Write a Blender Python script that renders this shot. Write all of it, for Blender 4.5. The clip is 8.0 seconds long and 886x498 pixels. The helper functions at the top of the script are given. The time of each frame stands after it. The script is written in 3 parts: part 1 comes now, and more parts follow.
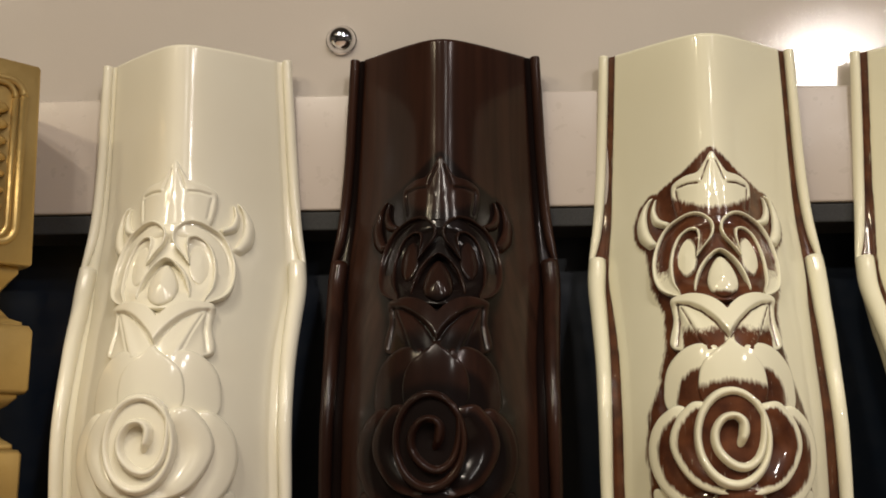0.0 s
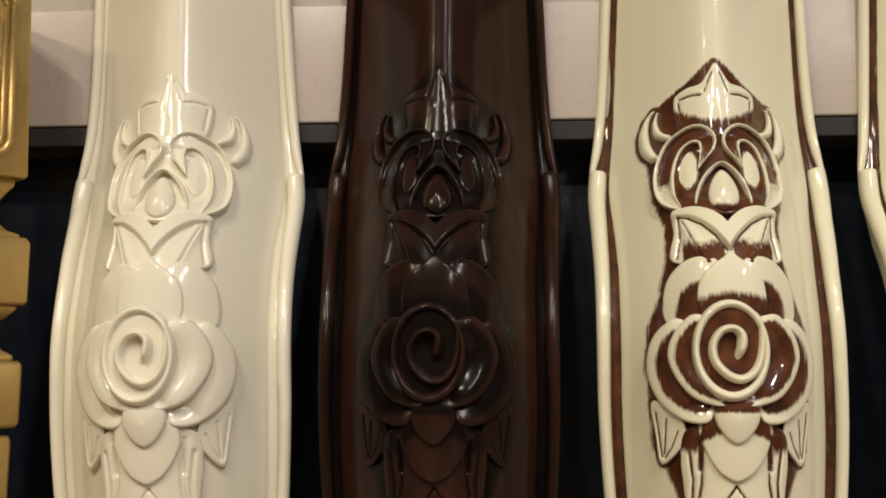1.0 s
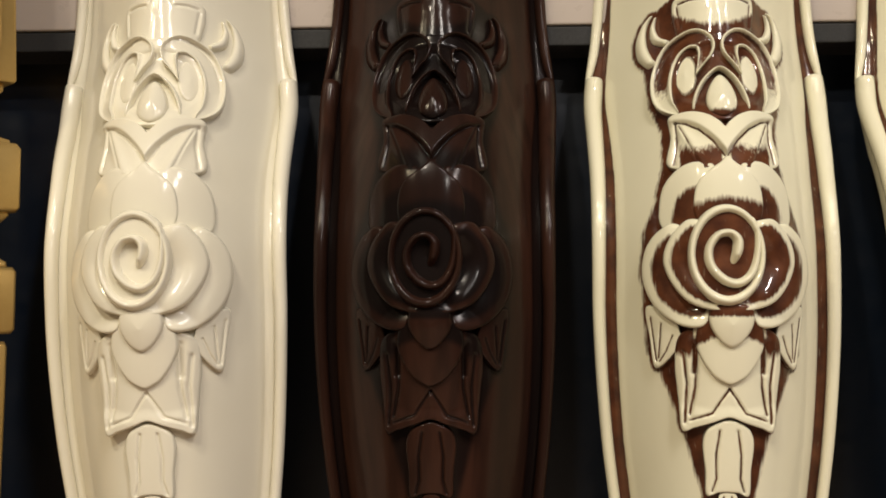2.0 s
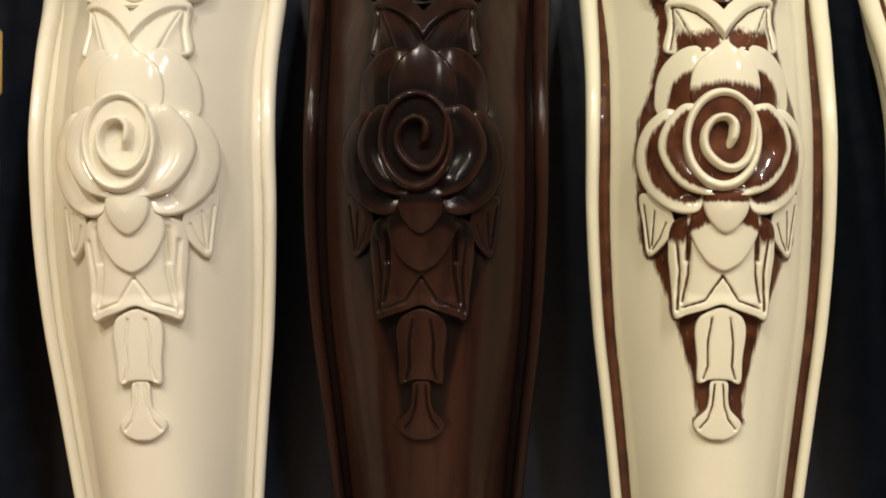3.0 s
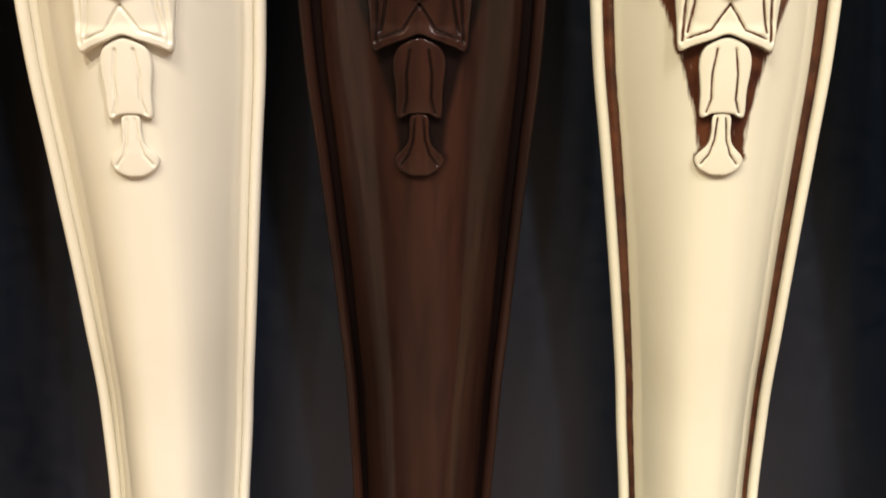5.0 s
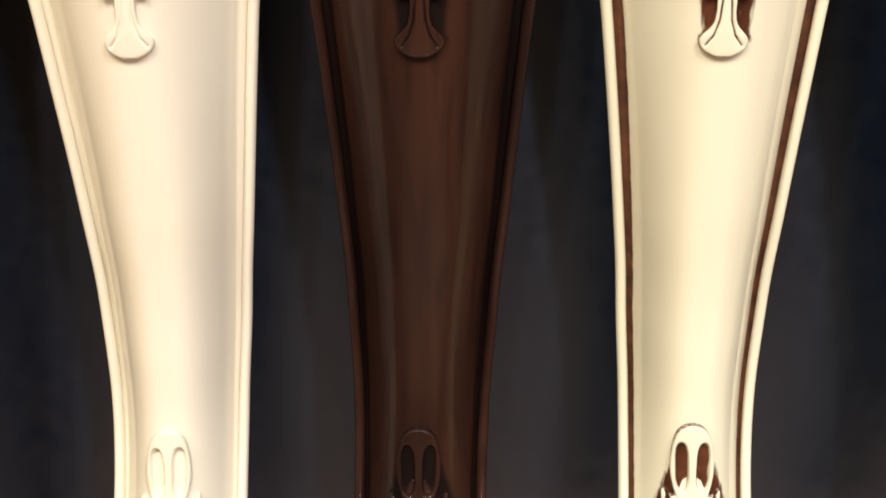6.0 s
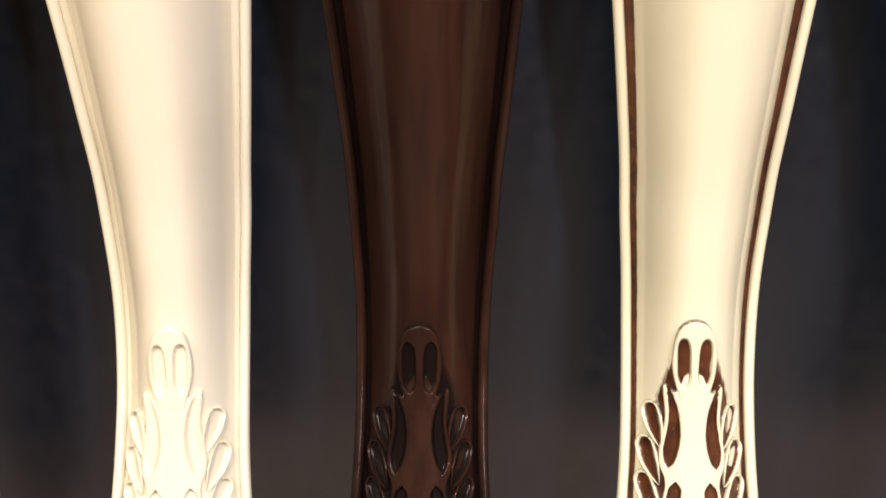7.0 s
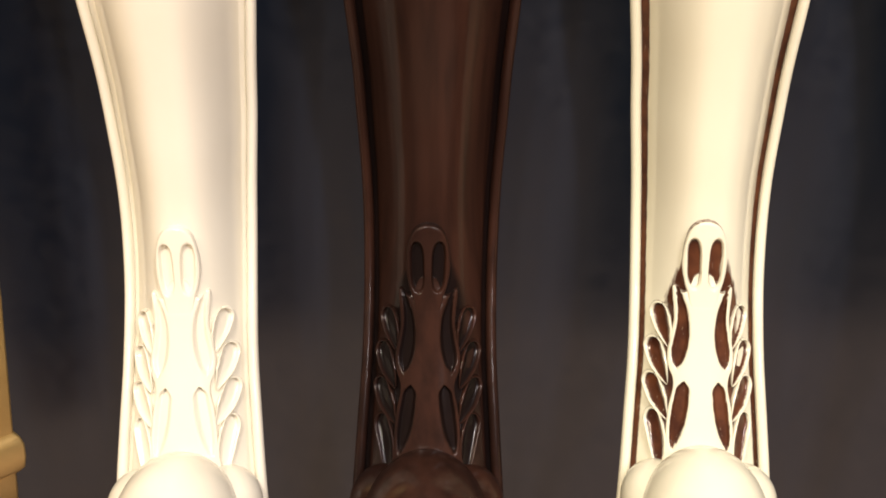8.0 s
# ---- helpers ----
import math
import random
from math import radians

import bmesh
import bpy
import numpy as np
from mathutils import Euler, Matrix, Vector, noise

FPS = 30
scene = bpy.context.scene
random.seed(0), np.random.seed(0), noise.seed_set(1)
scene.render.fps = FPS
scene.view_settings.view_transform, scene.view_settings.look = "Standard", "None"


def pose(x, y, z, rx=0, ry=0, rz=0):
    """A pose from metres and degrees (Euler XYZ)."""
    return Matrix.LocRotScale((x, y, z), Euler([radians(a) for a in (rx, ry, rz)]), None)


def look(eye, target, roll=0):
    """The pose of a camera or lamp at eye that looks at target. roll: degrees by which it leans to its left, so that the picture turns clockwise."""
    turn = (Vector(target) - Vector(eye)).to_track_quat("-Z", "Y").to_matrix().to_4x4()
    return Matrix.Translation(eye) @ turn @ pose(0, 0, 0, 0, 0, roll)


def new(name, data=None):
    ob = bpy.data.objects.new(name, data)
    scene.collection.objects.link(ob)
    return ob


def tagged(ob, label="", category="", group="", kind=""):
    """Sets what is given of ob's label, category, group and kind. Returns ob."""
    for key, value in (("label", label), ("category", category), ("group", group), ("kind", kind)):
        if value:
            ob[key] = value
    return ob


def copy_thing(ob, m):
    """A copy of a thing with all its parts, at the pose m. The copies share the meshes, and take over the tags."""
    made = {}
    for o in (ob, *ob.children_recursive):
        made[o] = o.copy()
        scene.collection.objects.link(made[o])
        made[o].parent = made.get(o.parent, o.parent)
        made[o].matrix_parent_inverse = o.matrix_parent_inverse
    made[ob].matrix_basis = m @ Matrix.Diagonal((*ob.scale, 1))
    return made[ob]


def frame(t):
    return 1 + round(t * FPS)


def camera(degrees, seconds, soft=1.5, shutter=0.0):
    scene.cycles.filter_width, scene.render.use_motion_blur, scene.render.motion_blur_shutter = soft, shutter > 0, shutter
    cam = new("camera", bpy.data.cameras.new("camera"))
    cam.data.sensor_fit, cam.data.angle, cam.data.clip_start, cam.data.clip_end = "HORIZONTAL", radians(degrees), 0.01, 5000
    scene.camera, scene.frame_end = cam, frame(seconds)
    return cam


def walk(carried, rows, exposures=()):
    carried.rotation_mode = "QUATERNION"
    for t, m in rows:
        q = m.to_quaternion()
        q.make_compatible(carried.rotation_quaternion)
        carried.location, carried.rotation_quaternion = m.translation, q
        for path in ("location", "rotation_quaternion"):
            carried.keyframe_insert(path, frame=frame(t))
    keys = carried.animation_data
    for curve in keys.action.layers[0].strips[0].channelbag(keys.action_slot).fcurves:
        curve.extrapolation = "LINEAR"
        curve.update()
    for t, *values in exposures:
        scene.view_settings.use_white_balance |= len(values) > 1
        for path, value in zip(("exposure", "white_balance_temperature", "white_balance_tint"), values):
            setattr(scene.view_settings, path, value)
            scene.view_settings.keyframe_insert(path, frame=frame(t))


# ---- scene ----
cam = camera(44.0, 8.0, 1.8)
ROWS = [
    (0.0, 0.0199, -0.6568, 0.4628, 1.68, 11.52, 0.56),
    (0.5, 0.0197, -0.6544, 0.4602, 2.20, 9.73, 0.39),
    (1.0, 0.0204, -0.6527, 0.4599, 1.73, 7.31, 0.41),
    (1.5, 0.0168, -0.6511, 0.4588, 1.36, 5.12, 0.44),
    (1.7, 0.0146, -0.6510, 0.4568, 1.17, 4.29, 0.47),
    (2.8, 0.0151, -0.6440, 0.4315, 0.70, 0.68, 0.27),
    (3.0, 0.0150, -0.6418, 0.4262, 0.61, -0.07, 0.17),
    (3.5, 0.0124, -0.6391, 0.4160, 0.02, -2.08, 0.09),
    (4.0, 0.0089, -0.6366, 0.4010, -0.58, -4.17, 0.03),
    (4.5, 0.0068, -0.6353, 0.3871, -0.53, -6.17, 0.01),
    (4.7, 0.0059, -0.6348, 0.3813, -0.55, -7.09, 0.02),
    (5.8, -0.0021, -0.6317, 0.3563, -1.12, -11.62, 0.16),
    (6.0, -0.0020, -0.6321, 0.3538, -1.19, -12.47, 0.12),
    (6.5, 0.0016, -0.6295, 0.3476, -0.92, -14.65, 0.37),
    (7.0, 0.0055, -0.6273, 0.3394, -0.39, -16.66, 0.52),
    (7.5, 0.0054, -0.6272, 0.3342, -0.26, -18.58, 0.56),
    (8.0, 0.0022, -0.6268, 0.3244, -0.20, -20.53, 0.53),
]
EXPOSURES = [(0.0, -0.34, 6500, 10), (1.7, -0.18, 6500, 10), (3.5, 0.11, 6380, 10.5), (4.5, 0.33, 6290, 12), (6.5, 0.60, 6230, 15.5), (8.0, 0.60, 6330, 17)]
walk(cam, [(t, pose(x, y, z, 0, 0, yaw) @ pose(0, 0, 0, 90 + pitch) @ pose(0, 0, 0, 0, 0, -roll)) for t, x, y, z, yaw, pitch, roll in ROWS], EXPOSURES)

# ---- light: a showroom lit by ceiling lamps, no daylight ----
FLOOR, CEIL = -0.85, 1.75
world = bpy.data.worlds.new("world")
world.use_nodes = True
world.node_tree.nodes["Background"].inputs[0].default_value = (0.9, 0.85, 0.75, 1)
world.node_tree.nodes["Background"].inputs[1].default_value = 0.02
scene.world = world


def lamp(x, y, z, size, watts, colour, target=None):
    data = bpy.data.lights.new("ceiling_lamp_light", "AREA")
    data.shape, data.size, data.energy, data.color = "DISK", size, watts, colour
    ob = new("ceiling_lamp_light", data)
    ob.matrix_world = look((x, y, z), target or (x, y + 0.001, 0))
    return ob


LAMPS = [
    (-1.40, -1.25, 0.08, 8, (1.0, 0.85, 0.57)),
    (-0.45, -1.25, 0.08, 12, (1.0, 0.89, 0.71)),
    (0.45, -1.25, 0.08, 7.5, (1.0, 0.925, 0.85)),
    (1.40, -1.25, 0.08, 6.5, (1.0, 0.90, 0.84)),
    (-1.20, -1.65, 0.16, 17, (1.0, 0.85, 0.58)),
    (-0.30, -1.65, 0.16, 15, (1.0, 0.90, 0.75)),
    (0.60, -1.65, 0.16, 15, (1.0, 0.925, 0.85)),
    (1.50, -1.65, 0.16, 13, (1.0, 0.90, 0.86)),
    (1.13, -2.66, 0.24, 21, (1.0, 0.95, 0.88)),
]
for x, y, size, watts, colour in LAMPS:
    lamp(x, y, CEIL - 0.03, size, watts, colour)


# ---- materials ----
def nodes_of(name):
    m = bpy.data.materials.new(name)
    m.use_nodes = True
    nt = m.node_tree
    return m, nt, nt.nodes["Principled BSDF"]


def add(nt, kind, **inputs):
    n = nt.nodes.new(kind)
    for k, v in inputs.items():
        n.inputs[k.replace("_", " ")].default_value = v
    return n


def noise_of(nt, scale, detail=4.0, stretch=None):
    co = nt.nodes.new("ShaderNodeTexCoord")
    n = add(nt, "ShaderNodeTexNoise", Scale=scale, Detail=detail)
    if stretch:
        mp = nt.nodes.new("ShaderNodeMapping")
        mp.inputs["Scale"].default_value = stretch
        nt.links.new(co.outputs["Object"], mp.inputs["Vector"])
        nt.links.new(mp.outputs["Vector"], n.inputs["Vector"])
    else:
        nt.links.new(co.outputs["Object"], n.inputs["Vector"])
    return n


def mix(nt, fac, a, b):
    n = nt.nodes.new("ShaderNodeMix")
    n.data_type = "RGBA"
    for sock, v in ((n.inputs[0], fac), (n.inputs[6], a), (n.inputs[7], b)):
        if isinstance(v, (tuple, float, int)):
            sock.default_value = v if not isinstance(v, tuple) or len(v) == 4 else (*v, 1)
        else:
            nt.links.new(v, sock)
    return n.outputs[2]


def ramp(nt, src, lo, hi, a=0.0, b=1.0):
    n = nt.nodes.new("ShaderNodeMapRange")
    n.inputs[1].default_value, n.inputs[2].default_value, n.inputs[3].default_value, n.inputs[4].default_value = lo, hi, a, b
    nt.links.new(src, n.inputs[0])
    return n.outputs[0]


def bump(nt, bsdf, height, strength, distance):
    b = add(nt, "ShaderNodeBump", Strength=strength, Distance=distance)
    nt.links.new(height, b.inputs["Height"])
    nt.links.new(b.outputs[0], bsdf.inputs["Normal"])
    nt.links.new(b.outputs[0], bsdf.inputs["Coat Normal"])


def lacquer(name, base, second, rough, coat, wave=0.25, glaze=None, coat_rough=0.06):
    """A sprayed furniture lacquer: a soft two-scale tint, slight orange peel, and a glaze in the carving where there is one."""
    m, nt, b = nodes_of(name)
    big, fine = noise_of(nt, 14.0, 3.0), noise_of(nt, 420.0, 2.0)
    col = mix(nt, ramp(nt, big.outputs[0], 0.35, 0.65), base, second)
    if glaze:
        at = nt.nodes.new("ShaderNodeAttribute")
        at.attribute_name = "glaze"
        rag = noise_of(nt, 700.0, 5.0, (1.0, 1.0, 0.14))
        su = nt.nodes.new("ShaderNodeMath")
        su.operation = "MULTIPLY_ADD"
        nt.links.new(rag.outputs[0], su.inputs[0])
        su.inputs[1].default_value = 1.0
        nt.links.new(at.outputs["Fac"], su.inputs[2])
        tone = noise_of(nt, 90.0, 3.0)
        brown = mix(nt, ramp(nt, tone.outputs[0], 0.3, 0.7), glaze[0], glaze[1])
        col = mix(nt, ramp(nt, su.outputs[0], 0.86, 1.34), col, brown)
    nt.links.new(col, b.inputs["Base Color"])
    b.inputs["Roughness"].default_value = rough
    nt.links.new(ramp(nt, fine.outputs[0], 0.3, 0.7, rough * 0.94, rough * 1.07), b.inputs["Roughness"])
    b.inputs["Specular IOR Level"].default_value = 0.1
    b.inputs["Coat Weight"].default_value = coat
    b.inputs["Coat Roughness"].default_value = coat_rough
    bump(nt, b, fine.outputs[0], wave, 0.00012)
    return m


PEARL = lacquer("pearl_white_lacquer", (0.77, 0.732, 0.605), (0.745, 0.702, 0.57), 0.45, 0.8, wave=0.015, coat_rough=0.13)
CREAM = lacquer("cream_lacquer_brown_glaze", (0.79, 0.762, 0.585), (0.765, 0.732, 0.555), 0.42, 0.9, wave=0.02, coat_rough=0.08, glaze=((0.044, 0.0130, 0.0066), (0.120, 0.041, 0.0165)))


def walnut():
    """A dark stain under a satin clear coat; the colour is darker in the sunken carving."""
    m, nt, b = nodes_of("dark_walnut_stain")
    grain, wide = noise_of(nt, 150.0, 5.0, (1.0, 1.0, 0.05)), noise_of(nt, 18.0, 3.0, (1, 1, 0.25))
    col = mix(nt, ramp(nt, wide.outputs[0], 0.35, 0.68), (0.0145, 0.0064, 0.0047), (0.040, 0.0158, 0.0096))
    col = mix(nt, ramp(nt, grain.outputs[0], 0.42, 0.7, 0.0, 0.55), col, (0.0085, 0.0042, 0.0030))
    # near-black mixed in by the glaze attribute: carved hollows, piece edges, rail grooves
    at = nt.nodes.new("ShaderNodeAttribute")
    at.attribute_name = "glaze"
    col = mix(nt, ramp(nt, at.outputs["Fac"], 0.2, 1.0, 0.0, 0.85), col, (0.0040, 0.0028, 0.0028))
    nt.links.new(col, b.inputs["Base Color"])
    nt.links.new(ramp(nt, grain.outputs[0], 0.3, 0.7, 0.50, 0.60), b.inputs["Roughness"])
    b.inputs["Specular IOR Level"].default_value = 0.03
    b.inputs["Coat Weight"].default_value = 0.34
    b.inputs["Coat Roughness"].default_value = 0.16
    bump(nt, b, grain.outputs[0], 0.10, 0.0002)
    return m


WALNUT = walnut()


def plain(name, base, second, rough, metal=0.0, scale=20.0, relief=0.1, coat=0.0, dist=0.0003, fine=0.0, shine=0.5):
    m, nt, b = nodes_of(name)
    n, f = noise_of(nt, scale, 4.0), noise_of(nt, fine or scale * 18, 3.0)
    nt.links.new(mix(nt, ramp(nt, n.outputs[0], 0.3, 0.7), base, second), b.inputs["Base Color"])
    nt.links.new(ramp(nt, f.outputs[0], 0.3, 0.7, rough * 0.85, rough * 1.15), b.inputs["Roughness"])
    b.inputs["Metallic"].default_value = metal
    b.inputs["Specular IOR Level"].default_value = shine
    b.inputs["Coat Weight"].default_value = coat
    bump(nt, b, f.outputs[0], relief, dist)
    return m


GOLD = plain("gold_leaf_paint", (0.53, 0.375, 0.15), (0.43, 0.29, 0.10), 0.40, 0.75, 30.0, 0.25)
WHITE_PLATE = plain("white_gloss_acrylic", (0.54, 0.49, 0.44), (0.50, 0.45, 0.40), 0.07, 0, 6.0, 0.5, 0.6, 0.00009, 800.0)
WHITE_BOARD = plain("white_board_paint", (0.50, 0.44, 0.39), (0.46, 0.40, 0.36), 0.3, 0, 6.0, 0.15)
STRIP = plain("dark_grey_trim", (0.020, 0.020, 0.021), (0.015, 0.015, 0.015), 0.75, 0, 60.0, 0.2)
NAVY = plain("dark_navy_laminate", (0.0037, 0.0090, 0.0205), (0.0055, 0.0105, 0.0208), 0.36, 0, 5.0, 0.08, shine=0.72)
CHROME = plain("chrome", (0.85, 0.85, 0.86), (0.80, 0.80, 0.82), 0.06, 1.0, 20.0, 0.02)
WALL = plain("taupe_wall_paint", (0.055, 0.050, 0.046), (0.047, 0.043, 0.040), 0.7, 0, 3.0, 0.2)
CEILING = plain("grey_ceiling_paint", (0.11, 0.105, 0.10), (0.10, 0.095, 0.09), 0.8, 0, 3.0, 0.2)
FLOORING = plain("beige_floor_tile", (0.55, 0.415, 0.32), (0.49, 0.365, 0.28), 0.3, 0, 4.0, 0.1)


def glowing(colour, strength):
    m, nt, b = nodes_of("lamp_diffuser")
    b.inputs["Emission Color"].default_value = (*colour, 1)
    b.inputs["Emission Strength"].default_value = strength
    return m


# ---- mesh helpers ----
def link(name, bm, material, parent=None, label="", smooth=True):
    me = bpy.data.meshes.new(name)
    bmesh.ops.recalc_face_normals(bm, faces=bm.faces)
    for f in bm.faces:
        f.smooth = smooth
    bm.to_mesh(me)
    bm.free()
    ob = new(name, me)
    me.materials.append(material)
    if parent:
        ob.parent = parent
    return tagged(ob, label)


def part(name, bm, material, parent, label=""):
    return link(name, bm, material, parent, label)


def box(x0, x1, y0, y1, z0, z1, bevel=0.0, seg=2):
    bm = bmesh.new()
    bmesh.ops.create_cube(bm, size=1.0, matrix=Matrix.Translation(((x0 + x1) / 2, (y0 + y1) / 2, (z0 + z1) / 2)) @ Matrix.Diagonal((x1 - x0, y1 - y0, z1 - z0, 1)))
    if bevel:
        bmesh.ops.bevel(bm, geom=bm.edges[:], offset=bevel, segments=seg, profile=0.6, affect="EDGES")
    return bm


def curve(keys):
    """A smooth function through (z, value) pairs."""
    ks = sorted(keys)
    z, v = np.array([k[0] for k in ks]), np.array([k[1] for k in ks])
    m = np.gradient(v, z)

    def f(q):
        q = np.clip(q, z[0], z[-1])
        i = np.clip(np.searchsorted(z, q) - 1, 0, len(z) - 2)
        h = z[i + 1] - z[i]
        s = (q - z[i]) / h
        return (2 * s**3 - 3 * s**2 + 1) * v[i] + (s**3 - 2 * s**2 + s) * h * m[i] + (3 * s**2 - 2 * s**3) * v[i + 1] + (s**3 - s**2) * h * m[i + 1]

    return f


# ---- the leg's form: half width, rail depth, ridge depth by height ----
TOP, NOTCH = 0.715, 0.583
bend = curve([(0.715, 0.0), (0.42, 0.0), (0.32, 0.0012), (0.24, 0.0018), (0.14, 0.0011), (0.06, 0.0004), (-0.03, 0.0)])
half_width = curve([(0.715, 0.0590), (0.68, 0.0606), (0.643, 0.0624), (0.608, 0.0650), (0.584, 0.0680), (0.574, 0.0688), (0.55, 0.0677), (0.525, 0.0662), (0.48, 0.0655), (0.45, 0.0653), (0.41, 0.0635), (0.38, 0.0612), (0.345, 0.0572), (0.285, 0.0508), (0.24, 0.0464), (0.207, 0.0433), (0.185, 0.0419), (0.142, 0.0388), (0.12, 0.0379), (0.085, 0.0371), (0.055, 0.0374), (0.024, 0.0392), (-0.03, 0.0425)])
rail_y = curve([(0.715, -0.012), (0.60, -0.012), (0.57, -0.019), (0.53, -0.043), (0.49, -0.058), (0.45, -0.059), (0.35, -0.052), (0.25, -0.042), (0.18, -0.037), (0.12, -0.046), (0.09, -0.058), (0.06, -0.075), (0.03, -0.092), (0.0, -0.108), (-0.03, -0.120)])
ridge_y = curve([(0.715, -0.057), (0.65, -0.059), (0.61, -0.063), (0.575, -0.073), (0.54, -0.090), (0.50, -0.104), (0.47, -0.107), (0.43, -0.102), (0.39, -0.096), (0.33, -0.089), (0.25, -0.080), (0.18, -0.074), (0.13, -0.076), (0.10, -0.083), (0.07, -0.093), (0.04, -0.107), (0.0, -0.126), (-0.03, -0.138)])
rail_w = curve([(0.715, 0.0102), (0.62, 0.0110), (0.583, 0.0124), (0.55, 0.0136), (0.50, 0.0135), (0.40, 0.0125), (0.30, 0.0115), (0.20, 0.0100), (0.10, 0.0092), (-0.03, 0.0092)])
power = curve([(0.715, 1.05), (0.62, 1.1), (0.54, 1.5), (0.45, 1.75), (0.36, 1.85), (0.28, 2.2), (0.18, 2.3), (0.12, 2.2), (-0.03, 2.2)])


float_e = curve([(0.715, 0.22), (0.60, 0.22), (0.5, 0.15), (-0.03, 0.12)])


def face_y(x, z):
    """Depth of the leg's front face at the side offset x and the height z."""
    xp = half_width(z) - rail_w(z)
    s = np.minimum(np.abs(x) / xp, 1.15)
    e = float_e(z)
    s = (np.sqrt(s * s + e * e) - e) / (np.sqrt(1 + e * e) - e)
    edge = rail_y(z) - 0.003
    return edge + (ridge_y(z) - edge) * (1 - s ** power(z))


def grid_mesh(rows, closed=True, caps=True):
    bm = bmesh.new()
    vs = [[bm.verts.new(p) for p in r] for r in rows]
    n = len(vs[0])
    for a, b in zip(vs, vs[1:]):
        for i in range(n if closed else n - 1):
            bm.faces.new((a[i], a[(i + 1) % n], b[(i + 1) % n], b[i]))
    if caps:
        bm.faces.new(vs[0])
        bm.faces.new(vs[-1][::-1])
    return bm


# ---- the carving: pieces laid on the leg's face, in millimetres ----
CARVED = []


def step(a, b, v):
    t = np.clip((np.asarray(v, float) - a) / (b - a), 0, 1)
    return t * t * (3 - 2 * t)


def dist_to_line(x, z, line):
    """Distance of points from a broken line."""
    best = np.full(np.shape(x), 1e9)
    for (ax, az), (bx, bz) in zip(line, line[1:]):
        dx, dz = bx - ax, bz - az
        t = np.clip(((x - ax) * dx + (z - az) * dz) / (dx * dx + dz * dz), 0, 1)
        best = np.minimum(best, np.hypot(x - ax - t * dx, z - az - t * dz))
    return best


def smooth_line(pts, n, closed=False):
    """n points evenly along a smooth curve through pts."""
    p = np.array(pts, float)
    k = len(p)
    out = []
    for i in range(k if closed else k - 1):
        a, b, c, d = (p[(i + j) % k] if closed else p[min(max(i + j, 0), k - 1)] for j in (-1, 0, 1, 2))
        for t in np.linspace(0, 1, 24, endpoint=False):
            out.append(0.5 * (2 * b + (c - a) * t + (2 * a - 5 * b + 4 * c - d) * t * t + (3 * b - a - 3 * c + d) * t**3))
    out.append(p[0] if closed else p[-1])
    out = np.array(out)
    s = np.concatenate([[0], np.cumsum(np.hypot(*np.diff(out, axis=0).T))])
    q = np.linspace(0, s[-1], n + 1)[:-1] if closed else np.linspace(0, s[-1], n)
    return np.stack([np.interp(q, s, out[:, 0]), np.interp(q, s, out[:, 1])], 1)


def laid(x, z, h):
    """Millimetres beside the middle, height and relief, as places on the face."""
    x, z, h = np.asarray(x) / 1000, np.asarray(z) / 1000, np.asarray(h) / 1000
    d = 0.001
    nx = -(face_y(x + d, z) - face_y(x - d, z)) / (2 * d)
    nz = -(face_y(x, z + d) - face_y(x, z - d)) / (2 * d)
    return x - 0.22 * nx * h, face_y(x, z) - h, z - 0.22 * nz * h


def net(name, grid, glaze, parent, wrap, tip=None):
    bm = bmesh.new()
    lay = bm.verts.layers.float.new("glaze")
    rows = []
    for pr, gr in zip(grid, glaze):
        row = []
        for p, g in zip(pr, gr):
            v = bm.verts.new(p)
            v[lay] = g
            row.append(v)
        rows.append(row)
    n = len(rows[0])
    for a, b in zip(rows, rows[1:]):
        for i in range(n if wrap else n - 1):
            bm.faces.new((a[i], a[(i + 1) % n], b[(i + 1) % n], b[i]))
    if tip is not None:
        v = bm.verts.new(tip[0])
        v[lay] = tip[1]
        for i in range(n):
            bm.faces.new((rows[-1][i], rows[-1][(i + 1) % n], v))
    return part(name, bm, CREAM, parent)


